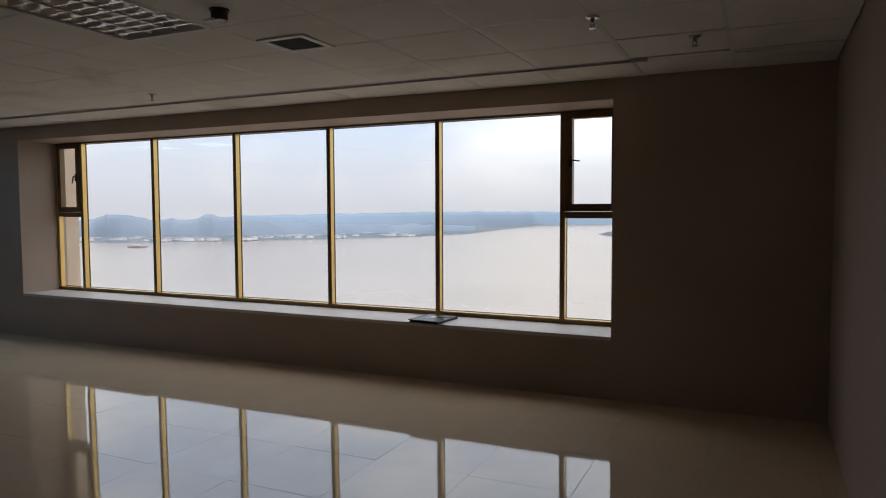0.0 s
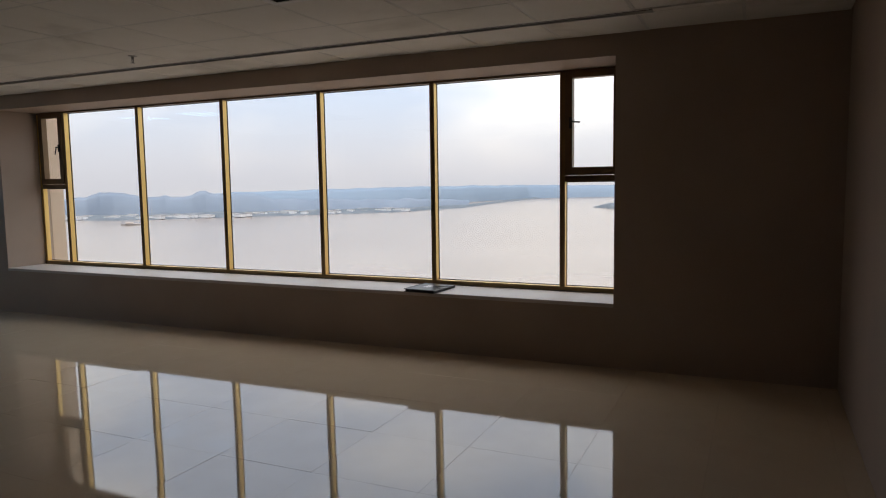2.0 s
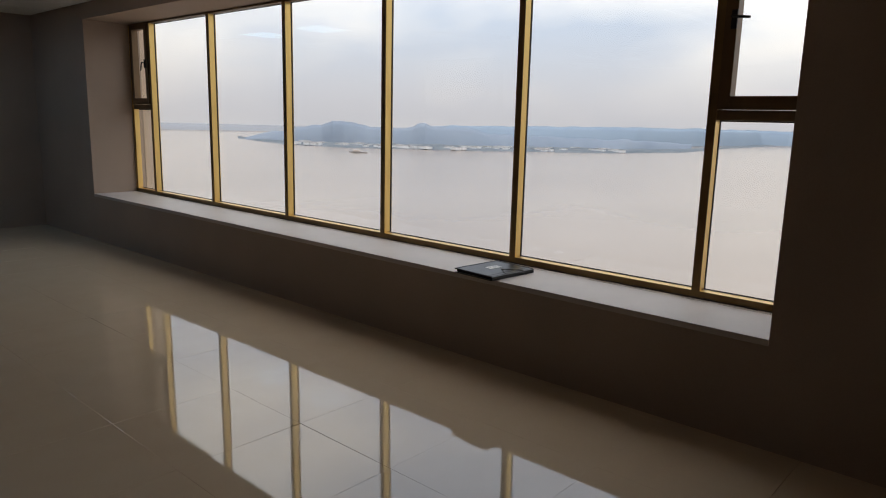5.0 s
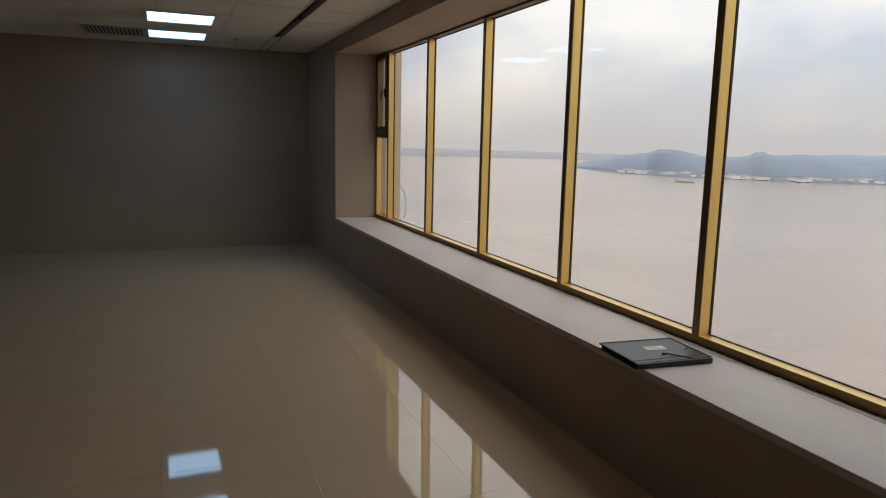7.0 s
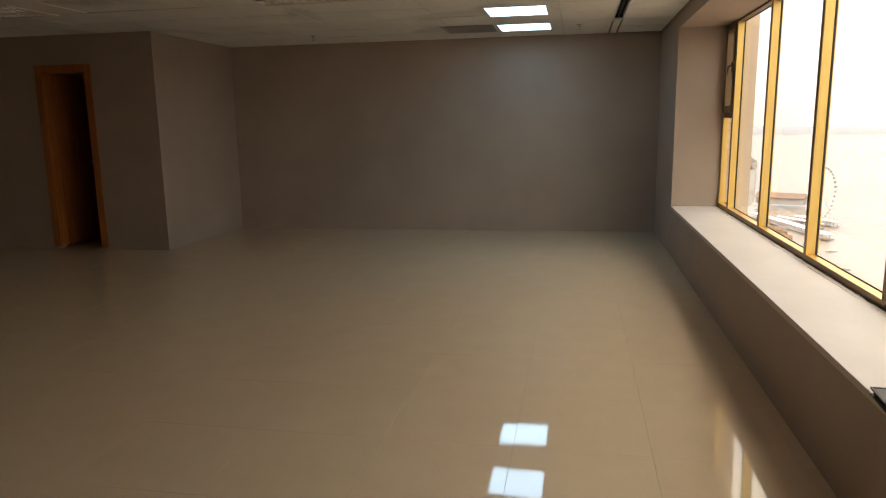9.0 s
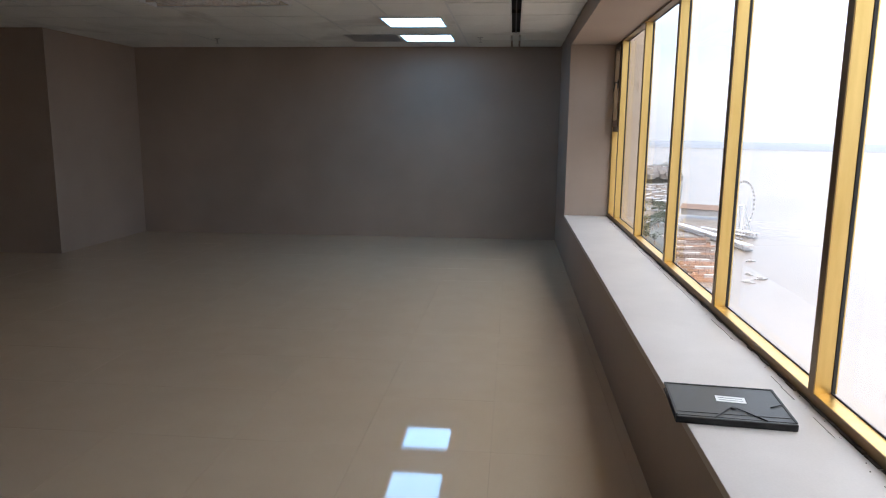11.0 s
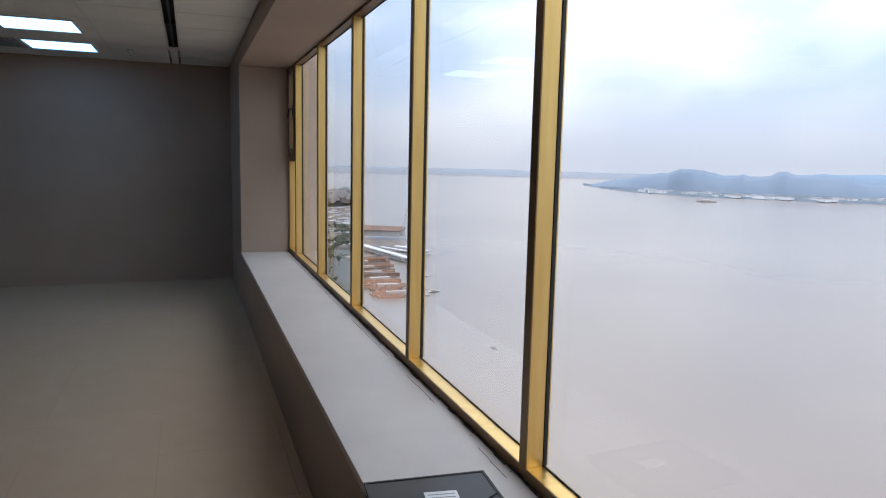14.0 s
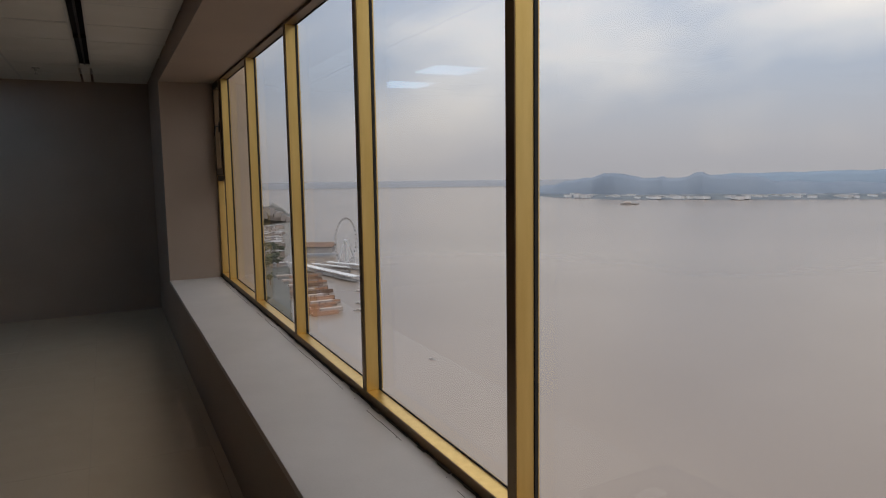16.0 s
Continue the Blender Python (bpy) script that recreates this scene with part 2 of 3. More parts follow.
def make_water():
    m, n, l, p = mat("muddy_river")
    tc = n.new("ShaderNodeTexCoord")
    big, rip = n.new("ShaderNodeTexNoise"), n.new("ShaderNodeTexNoise")
    big.inputs["Scale"].default_value, big.inputs["Detail"].default_value = 0.004, 5
    rip.inputs["Scale"].default_value, rip.inputs["Detail"].default_value = 0.12, 6
    l.new(tc.outputs["Object"], big.inputs["Vector"])
    l.new(tc.outputs["Object"], rip.inputs["Vector"])
    r = n.new("ShaderNodeValToRGB")
    r.color_ramp.elements[0].position, r.color_ramp.elements[0].color = 0.3, (0.20, 0.158, 0.126, 1)
    r.color_ramp.elements[1].position, r.color_ramp.elements[1].color = 0.75, (0.255, 0.205, 0.166, 1)
    l.new(big.outputs["Fac"], r.inputs["Fac"])
    l.new(r.outputs["Color"], p.inputs["Base Color"])
    p.inputs["Roughness"].default_value = 0.22
    p.inputs["IOR"].default_value = 1.33
    bp = n.new("ShaderNodeBump")
    bp.inputs["Strength"].default_value, bp.inputs["Distance"].default_value = 0.07, 1.0
    l.new(rip.outputs["Fac"], bp.inputs["Height"])
    l.new(bp.outputs["Normal"], p.inputs["Normal"])
    return m


FLOOR, GLASS, WATER = make_floor_material(), make_glass(), make_water()
LIT = make_lamp("lit_diffuser", (0.31, 0.62, 1.0), 3.2)


# ---- mesh helpers ----
def link(name, bm, material, parent=None, smooth=False):
    me = bpy.data.meshes.new(name)
    bmesh.ops.recalc_face_normals(bm, faces=bm.faces)
    bm.to_mesh(me)
    bm.free()
    for poly in me.polygons:
        poly.use_smooth = smooth
    me.materials.append(material)
    ob = new(name, me)
    ob.parent = parent
    return ob


def part(name, bm, material, parent, label="", smooth=False):
    return tagged(link(name, bm, material, parent, smooth), label)


def box(x0, x1, y0, y1, z0, z1, bevel=0.0, bm=None):
    own = bmesh.new()
    bmesh.ops.create_cube(own, size=1)
    for v in own.verts:
        v.co = Vector((x0 + (v.co.x + 0.5) * (x1 - x0), y0 + (v.co.y + 0.5) * (y1 - y0), z0 + (v.co.z + 0.5) * (z1 - z0)))
    if bevel:
        bmesh.ops.bevel(own, geom=list(own.edges), offset=bevel, segments=2, affect="EDGES", profile=0.6)
    if bm is None:
        return own
    tmp = bpy.data.meshes.new("tmp")
    own.to_mesh(tmp)
    own.free()
    bm.from_mesh(tmp)
    bpy.data.meshes.remove(tmp)
    return bm


def rod(a, b, r0, r1=None, seg=12, bm=None):
    bm = bm or bmesh.new()
    a, b = Vector(a), Vector(b)
    m = Matrix.Translation((a + b) / 2) @ (b - a).to_track_quat("Z", "Y").to_matrix().to_4x4()
    bmesh.ops.create_cone(bm, cap_ends=True, segments=seg, radius1=r0, radius2=r0 if r1 is None else r1, depth=(b - a).length, matrix=m)
    return bm


def empty(name, at=(0, 0, 0), rz=0):
    ob = new(name)
    ob.matrix_basis = pose(*at, 0, 0, rz)
    ob.empty_display_size = 0.1
    return ob


# ---- the room ----
CEIL, X1, Y_BACK = 2.5, 10.05, -9.0
NX0, NX1, NZ0, NZ1 = 1.533, 8.562, 0.516, 2.345      # window niche
YF, Y_OUT = 0.473, 0.76                             # front of the frames, outer face of the facade piers
MW, MD, RAIL = 0.045, 0.056, 0.556                  # mullion width and depth, top of the bottom rail
YG = YF + MD + 0.005                                # glass line
COL_X, COL_Y = 1.87, -5.757                         # wall block with the door
DY0, DY1, DZ = -7.255, -6.615, 2.115                # doorway


def structure(name, bm, material, label, category):
    return tagged(link(name, bm, material), label, category, kind="structure")


w = box(-0.2, NX0, 0, Y_OUT, -0.2, CEIL + 0.35)
box(NX1, X1 + 0.2, 0, Y_OUT, -0.2, CEIL + 0.35, bm=w)
box(NX0, NX1, 0, YG + 0.004, -0.2, NZ0 - 0.03, bm=w)
box(NX0, NX1, 0, YG + 0.02, NZ1, CEIL + 0.35, bm=w)
structure("wall_north", w, WALL, "warm grey plastered window wall with a deep niche", "wall")
structure("wall_west", box(-0.2, 0, Y_BACK, 0, -0.2, CEIL + 0.35), WALL, "plain warm grey plastered end wall", "wall")
structure("wall_east", box(X1, X1 + 0.2, Y_BACK, 0, -0.2, CEIL + 0.35), WALL, "plain warm grey plastered side wall", "wall")
structure("wall_south", box(-0.2, X1 + 0.2, Y_BACK - 0.2, Y_BACK, -0.2, CEIL + 0.35), WALL, "plain warm grey plastered back wall", "wall")
w = box(COL_X - 0.12, COL_X, DY1, COL_Y, -0.06, CEIL + 0.05)
box(0, COL_X - 0.12, COL_Y - 0.12, COL_Y, -0.06, CEIL + 0.05, bm=w)
box(COL_X - 0.12, COL_X, Y_BACK, DY0, -0.06, CEIL + 0.05, bm=w)
box(COL_X - 0.12, COL_X, DY0, DY1, DZ, CEIL + 0.05, bm=w)
structure("wall_partition", w, WALL, "warm grey partition block with a doorway", "wall")
structure("window_sill", box(NX0, NX1, -0.004, YG + 0.018, NZ0 - 0.03, NZ0, 0.003), SILL, "pale plastered deep window sill", "window sill")

# outer reveal of the facade, seen through the side panes
w = box(NX0 - 0.6, NX0 + 0.002, Y_OUT - 0.17, Y_OUT + 0.012, NZ0 - 1.5, NZ1 + 1.0)
box(NX1 - 0.002, NX1 + 0.6, Y_OUT - 0.17, Y_OUT + 0.012, NZ0 - 1.5, NZ1 + 1.0, bm=w)
structure("facade_reveal", w, OUTER, "beige rendered outer facade pier", "facade")


SLOT_X0, SLOT_X1, SLOT_Y0, SLOT_Y1 = 1.25, 8.90, -0.638, -0.544      # linear air slot


def outside(rect, holes):
    """The pieces of a rectangle (x0, x1, y0, y1) that lie outside some others."""
    todo = [rect]
    for a, b, c, d in holes:
        kept = []
        for x0, x1, y0, y1 in todo:
            if x1 <= a or x0 >= b or y1 <= c or y0 >= d:
                kept.append((x0, x1, y0, y1))
                continue
            u, v = max(x0, a), min(x1, b)
            kept += [q for q in ((x0, u, y0, y1), (v, x1, y0, y1), (u, v, y0, c), (u, v, d, y1)) if q[1] - q[0] > 0.004 and q[3] - q[2] > 0.004]
        todo = kept
    return todo


def build_ceiling():
    bm = box(-0.1, X1 + 0.1, Y_BACK - 0.1, 0.1, CEIL + 0.14, CEIL + 0.3)
    step, gap = 0.628, 0.0118
    xs = [0.0] + [step * k for k in range(1, 16)] + [X1]
    ys = [0.0, SLOT_Y1, SLOT_Y0] + [-0.56 - step * k for k in range(1, 14)] + [Y_BACK]
    rng = random.Random(4)
    for i in range(len(xs) - 1):
        for j in range(len(ys) - 1):
            dz = rng.uniform(-0.0012, 0.0012)
            if rng.random() < 0.06:
                dz += 0.004
            for x0, x1, y0, y1 in outside((xs[i] + gap, xs[i + 1] - gap, ys[j + 1] + gap, ys[j] - gap), HOLES):
                box(x0, x1, y0, y1, CEIL + dz, CEIL + 0.018, bm=bm)
    return bm


TROFFERS = [(3.07, -3.81), (6.25, -3.697), (3.10, -7.17)]
HOLES = [(x, x + 0.628, y, y + 1.256) for x, y in TROFFERS] + [(SLOT_X0, SLOT_X1, SLOT_Y0 - 0.012, SLOT_Y1 + 0.012)]
structure("ceiling", build_ceiling(), TILE_C, "off-white suspended acoustic tile ceiling", "ceiling")
bars = bmesh.new()
for k in range(1, 16):
    for q in outside((0.628 * k - 0.0105, 0.628 * k + 0.0105, Y_BACK, 0), HOLES):
        box(*q, CEIL + 0.0015, CEIL + 0.05, bm=bars)
for k in range(1, 14):
    for q in outside((0, X1, -0.56 - 0.628 * k - 0.0105, -0.56 - 0.628 * k + 0.0105), HOLES):
        box(*q, CEIL + 0.001, CEIL + 0.045, bm=bars)
structure("ceiling_grid", bars, TBAR, "white steel grid holding the ceiling tiles", "ceiling grid")

# ---- window ----
win = tagged(empty("window_1", (0, 0, 0)), "long gold aluminium window band overlooking a river", "window", kind="structure")
EDGES = [2.022, 3.232, 4.447, 5.660, 6.872, 8.066]     # right faces of the mullions
HEAD = 2.327


def frame_piece(name, x0, x1, z0, z1, y0=YF, y1=YF + MD, material=GOLD, label="", bevel=0.002):
    return part(name, box(x0, x1, y0, y1, z0, z1, bevel), material, win, label)


frame_piece("bottom_rail", NX0, NX1, NZ0 + 0.001, RAIL)
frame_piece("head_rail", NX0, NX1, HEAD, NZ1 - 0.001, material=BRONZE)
frame_piece("outer_bottom_rail", NX0, NX1, NZ0 + 0.001, RAIL - 0.006, YG + 0.007, YG + 0.015)
frame_piece("outer_head_rail", NX0, NX1, HEAD + 0.006, NZ1 - 0.001, YG + 0.007, YG + 0.015, BRONZE)
frame_piece("jamb", NX0 + 0.001, NX0 + 0.04, RAIL, HEAD)
frame_piece("jamb", NX1 - 0.04, NX1 - 0.001, RAIL, HEAD)
# thin strips added on the frame fronts, their backlit shade put into the colour
frame_piece("rail_face", NX0, NX1, NZ0 + 0.001, RAIL - 0.001, YF - 0.003, YF + 0.0005, SHADED_FACE, "gold frame front, coloured darker for its backlit shade", 0.0)
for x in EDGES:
    frame_piece("mullion_face", x - MW + 0.0005, x - 0.0005, RAIL - 0.001, HEAD, YF - 0.003, YF + 0.0005, SHADED_FACE, "gold frame front, coloured darker for its backlit shade", 0.0)
    frame_piece("mullion", x - MW, x, RAIL, HEAD)
    frame_piece("mullion_gasket", x - MW - 0.003, x + 0.003, RAIL, HEAD, YF + MD, YG + 0.007, BLACK, "black rubber glazing gasket", 0.0)
    frame_piece("mullion_cap", x - MW + 0.003, x - 0.003, RAIL, HEAD, YG + 0.007, YG + 0.015)
spans = [(NX0 + 0.04, EDGES[0] - MW)] + [(EDGES[k], EDGES[k + 1] - MW) for k in range(5)] + [(EDGES[5], NX1 - 0.04)]
TR0, TR1 = 1.437, 1.487                                # transom of the side lights
for k, (a, b) in enumerate(spans):
    side = k in (0, 6)
    top = TR0 if side else HEAD
    pane = part("pane", box(a - 0.004, b + 0.004, YG, YG + 0.006, RAIL - 0.008, top + 0.008), GLASS, win, "clear fixed window glass")
    pane.visible_shadow = False
    frame_piece("gasket", a, b, RAIL, RAIL + 0.006, YG - 0.0045, YG - 0.0005, BLACK, "black rubber glazing gasket", 0.0)
    frame_piece("gasket", a, b, top - 0.007, top, YG - 0.0045, YG - 0.0005, BLACK, "black rubber glazing gasket", 0.0)
    if not side:
        continue
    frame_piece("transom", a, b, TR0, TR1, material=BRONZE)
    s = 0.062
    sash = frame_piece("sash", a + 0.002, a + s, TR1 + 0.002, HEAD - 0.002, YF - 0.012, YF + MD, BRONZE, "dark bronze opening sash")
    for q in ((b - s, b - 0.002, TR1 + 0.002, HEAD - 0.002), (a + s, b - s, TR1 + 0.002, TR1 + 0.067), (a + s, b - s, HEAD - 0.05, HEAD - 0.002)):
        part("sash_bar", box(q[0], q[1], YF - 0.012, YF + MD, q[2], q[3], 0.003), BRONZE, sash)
    pane = part("sash_pane", box(a + s - 0.004, b - s + 0.004, YG - 0.02, YG - 0.014, TR1 + 0.06, HEAD - 0.045), GLASS, sash, "clear glass of the opening sash")
    pane.visible_shadow = False
    hx = a + s - 0.012 if k == 6 else b - s + 0.012
    d = 1 if k == 6 else -0.25
    lever = box(hx - 0.014, hx + 0.014, YF - 0.024, YF - 0.0125, 1.87, 1.96, 0.003)
    rod((hx, YF - 0.02, 1.925), (hx, YF - 0.055, 1.925), 0.007, bm=lever)
    rod((hx, YF - 0.05, 1.925), (hx + d * 0.085, YF - 0.055, 1.915 if k == 6 else 1.84), 0.008, 0.006, bm=lever)
    part("handle", lever, BLACK, sash, "black lever window handle")

# sealant bead with crumbs along the foot of the frame
bead = bmesh.new()
rng = random.Random(11)
x = NX0 + 0.01
while x < NX1 - 0.05:
    ln = rng.uniform(0.03, 0.12)
    box(x, min(x + ln, NX1 - 0.01), YF - rng.uniform(0.008, 0.018), YF - 0.0035, NZ0 + 0.0005, NZ0 + rng.uniform(0.003, 0.008), bm=bead)
    x += ln * rng.uniform(0.9, 1.15)
x = NX0 + 0.3
while x < NX1 - 0.2:
    ln = rng.uniform(0.04, 0.22)
    y = YF - 0.046 + rng.uniform(-0.003, 0.003)
    if rng.random() < 0.7:
        box(x, x + ln, y, y + rng.uniform(0.0012, 0.003), NZ0 + 0.0002, NZ0 + 0.0009, bm=bead)
    x += ln
for _ in range(70):
    cx, cy, r = rng.uniform(NX0 + 0.05, NX1 - 0.05), YF - 0.012 - abs(rng.gauss(0, 0.02)), rng.uniform(0.0008, 0.0025)
    bmesh.ops.create_icosphere(bead, subdivisions=1, radius=r, matrix=Matrix.Translation((cx, cy, NZ0 + r * 0.5)))
tagged(link("sealant_bead", bead, GRIME), "dirty sealant bead and crumbs along the window frame", "sealant", kind="stuff")

# ---- folder on the sill ----
def build_folder():
    e = tagged(empty("document_folder", (6.948, 0.158, NZ0 + 0.0005), -4.5), "black vinyl document folder with elastic band on the sill", "folder")
    cx, cy = 0.145, 0.185
    part("lower_cover", box(-cx, cx, -cy, cy, 0, 0.005, 0.002), VINYL, e)
    part("sheaf", box(-cx + 0.012, cx - 0.006, -cy + 0.008, cy - 0.008, 0.005, 0.020), VOID, e)
    flap = box(-cx, cx, -cy, cy, 0.020, 0.0255, 0.0024)
    part("upper_cover", flap, VINYL, e, "glossy black vinyl flap")
    rim = bmesh.new()
    for q in ((-cx, cx, -cy, -cy + 0.008), (-cx, cx, cy - 0.008, cy), (-cx, -cx + 0.008, -cy + 0.008, cy - 0.008)):
        box(*q, 0.0255, 0.0275, bm=rim)
    part("stitched_rim", rim, BLACK, e)
    part("closing_edge", box(cx - 0.004, cx + 0.012, -cy, cy, 0.001, 0.024, 0.004), VINYL, e)
    card = part("label_card", box(-0.026, 0.026, -0.03, 0.066, 0.0257, 0.0267), PAPER, e, "white paper label")
    card.matrix_basis = pose(-0.02, 0.0, 0, 0, 0, -4)
    for k in range(2):
        part("text_bar", box(-0.010 + 0.018 * k, -0.006 + 0.018 * k, -0.02, 0.056, 0.0268, 0.0271), INK, card)
    part("button", rod((0.062, 0.01, 0.0255), (0.062, 0.01, 0.031), 0.011, 0.009, 16), BLACK, e, "round black closing button")
    for a, b in (((0.062, 0.0, 0.0285), (0.15, -0.065, 0.027)), ((0.062, 0.02, 0.0285), (0.15, 0.095, 0.027)), ((0.03, 0.135, 0.0275), (0.0, 0.18, 0.0285))):
        part("elastic_band", rod(a, b, 0.002, seg=8), BLACK, e)
    crease = part("flap_edge", box(0.112, 0.116, -cy + 0.006, cy - 0.006, 0.0254, 0.0268, 0.0006), BLACK, e)
    crease.matrix_basis = pose(0, 0, 0, 0, 0, 1.2)
    return e


build_folder()

# ---- ceiling fixtures ----
def build_troffer():
    """Recessed fluorescent troffer, off, with a parabolic louvre; origin at a lower corner."""
    W, L = 0.628, 1.256
    e = tagged(empty("ceiling_light"), "unlit recessed fluorescent light with bright parabolic louvres", "ceiling light", group="recessed fluorescent lights")
    pan = box(0.01, W - 0.01, 0.01, L - 0.01, CEIL + 0.085, CEIL + 0.1)
    part("housing", pan, PAN, e)
    rim = bmesh.new()
    for q in ((0, 0.012, 0, L), (W - 0.012, W, 0, L), (0.012, W - 0.012, 0, 0.012), (0.012, W - 0.012, L - 0.012, L)):
        box(*q, CEIL - 0.004, CEIL + 0.09, bm=rim)
    part("frame", rim, PAN, e, "white steel light frame")
    for k in range(3):
        a, b = 0.022 + k * (W - 0.044) / 3, 0.022 + (k + 1) * (W - 0.044) / 3
        part("tube", rod(((a + b) / 2, 0.03, CEIL + 0.068), ((a + b) / 2, L - 0.03, CEIL + 0.068), 0.013, seg=14), PAN, e, "unlit white fluorescent tube", True)
        trough = bmesh.new()
        for s in (0, 1):
            rows = []
            for i in range(6):
                u = i / 5
                off = 0.002 + 0.07 * u ** 1.6
                xx = a + off if s == 0 else b - off
                rows.append([trough.verts.new((xx, y, CEIL + 0.001 + 0.062 * u)) for y in (0.022, L - 0.022)])
            for i in range(5):
                trough.faces.new((rows[i][0], rows[i][1], rows[i + 1][1], rows[i + 1][0]))
        part("reflector", trough, LOUVRE, e, "polished curved reflector", True)
    n = 14
    for k in range(3):
        a, b = 0.022 + k * (W - 0.044) / 3, 0.022 + (k + 1) * (W - 0.044) / 3
        for i in range(1, n):
            y = 0.022 + (L - 0.044) * i / n
            bl = bmesh.new()
            lo = [bl.verts.new((xx, y + s * 0.003, CEIL + 0.002)) for s, xx in ((-1, a + 0.005), (-1, b - 0.005), (1, b - 0.005), (1, a + 0.005))]
            hi = [bl.verts.new((xx, y + s * 0.001, CEIL + 0.042)) for s, xx in ((-1, a + 0.03), (-1, b - 0.03), (1, b - 0.03), (1, a + 0.03))]
            bl.faces.new(lo)
            bl.faces.new(hi)
            for q in range(4):
                bl.faces.new((lo[q], lo[(q + 1) % 4], hi[(q + 1) % 4], hi[q]))
            part("louvre_blade", bl, LOUVRE, e)
    return e


troffer = build_troffer()
troffer.matrix_basis = pose(TROFFERS[0][0], TROFFERS[0][1], 0)
for tx, ty in TROFFERS[1:]:
    copy_thing(troffer, pose(tx, ty, 0))


def build_panel():
    e = tagged(empty("ceiling_light"), "square ceiling light panel, switched on, cool white", "ceiling light", group="lit ceiling panels")
    rim = bmesh.new()
    h, t = 0.305, 0.016
    for q in ((-h, h, -h, -h + t), (-h, h, h - t, h), (-h, -h + t, -h + t, h - t), (h - t, h, -h + t, h - t)):
        box(*q, CEIL - 0.008, CEIL + 0.012, bm=rim)
    part("frame", rim, TBAR, e, "white steel light frame")
    part("diffuser", box(-h + t, h - t, -h + t, h - t, CEIL - 0.004, CEIL + 0.01), LIT, e, "glowing white diffuser")
    return e


lamp = build_panel()
lamp.matrix_basis = pose(2.11, -1.605, 0)
copy_thing(lamp, pose(0.905, -1.615, 0))


def build_vent(label):
    e = tagged(empty("ceiling_vent"), label, "ceiling vent", group="open ceiling vents")
    rim = bmesh.new()
    h, t = 0.165, 0.04
    for q in ((-h, h, -h, -h + t), (-h, h, h - t, h), (-h, -h + t, -h + t, h - t), (h - t, h, -h + t, h - t)):
        box(*q, CEIL - 0.010, CEIL + 0.002, 0.003, bm=rim)
    part("frame", rim, PAN, e, "white square vent frame")
    # no hole here: a near-black sheet paints the shade inside the duct
    part("duct", box(-h + t, h - t, -h + t, h - t, CEIL - 0.004, CEIL - 0.002), VOID, e, "near-black sheet painting the shade of the duct opening")
    return e


vent = build_vent("white framed square ceiling vent with dark opening")
vent.matrix_basis = pose(7.09, -1.967, 0)
copy_thing(vent, pose(8.53, -3.33, 0))

grille = tagged(empty("return_grille", (0.905, -2.255, 0)), "dark slatted return air grille in the ceiling", "air grille")
rim = bmesh.new()
for q in ((-0.3, 0.3, -0.3, -0.28), (-0.3, 0.3, 0.28, 0.3), (-0.3, -0.28, -0.28, 0.28), (0.28, 0.3, -0.28, 0.28)):
    box(*q, CEIL - 0.008, CEIL + 0.002, bm=rim)
part("frame", rim, CHROME, grille)
# near-black sheet behind the slats paints the shade of the air duct
part("backing", box(-0.28, 0.28, -0.28, 0.28, CEIL - 0.003, CEIL - 0.0015), VOID, grille)
for k in range(14):
    s = part("slat", box(-0.28, 0.28, -0.011, 0.011, -0.0012, 0.0012), CHROME, grille)
    s.matrix_basis = pose(0, -0.26 + 0.04 * k, CEIL - 0.007, 20, 0, 0)

slot = tagged(empty("slot_diffuser", (0, 0, 0)), "long black linear slot air diffuser in the ceiling", "air diffuser")
part("backing", box(SLOT_X0, SLOT_X1, SLOT_Y0, SLOT_Y1, CEIL + 0.045, CEIL + 0.05), VOID, slot)
for y in (SLOT_Y0, SLOT_Y1):
    part("flange", box(SLOT_X0, SLOT_X1, y - 0.011, y + 0.003, CEIL - 0.004, CEIL + 0.0465, 0.001) if y == SLOT_Y0 else box(SLOT_X0, SLOT_X1, y - 0.003, y + 0.011, CEIL - 0.004, CEIL + 0.0465, 0.001), TBAR, slot, "white painted edge flange")
part("rail", box(SLOT_X0, SLOT_X1, -0.596, -0.584, CEIL + 0.004, CEIL + 0.04, 0.001), DARKBOX, slot, "dark air deflecting rail")
for k in range(7):
    x = SLOT_X0 + 0.006 + (SLOT_X1 - SLOT_X0 - 0.012) * k / 6
    part("end_cap" if k in (0, 6) else "bridge", box(x - 0.008, x + 0.008, SLOT_Y0 + 0.003, SLOT_Y1 - 0.003, CEIL + 0.012, CEIL + 0.0445, 0.001), DARKBOX, slot)


def build_sprinkler():
    e = tagged(empty("sprinkler"), "small metal pendant sprinkler head on the ceiling", "sprinkler", group="ceiling sprinklers")
    part("escutcheon", rod((0, 0, CEIL - 0.006), (0, 0, CEIL), 0.03, 0.036, 20), CHROME, e)
    part("stem", rod((0, 0, CEIL - 0.03), (0, 0, CEIL - 0.006), 0.009, 0.012, 12), CHROME, e)
    yoke = rod((-0.012, 0, CEIL - 0.03), (-0.004, 0, CEIL - 0.055), 0.003, seg=8)
    rod((0.012, 0, CEIL - 0.03), (0.004, 0, CEIL - 0.055), 0.003, seg=8, bm=yoke)
    part("yoke", yoke, CHROME, e)
    part("deflector", rod((0, 0, CEIL - 0.058), (0, 0, CEIL - 0.055), 0.02, seg=16), CHROME, e)
    return e


spr = build_sprinkler()
spr.matrix_basis = pose(4.88, -1.03, 0)
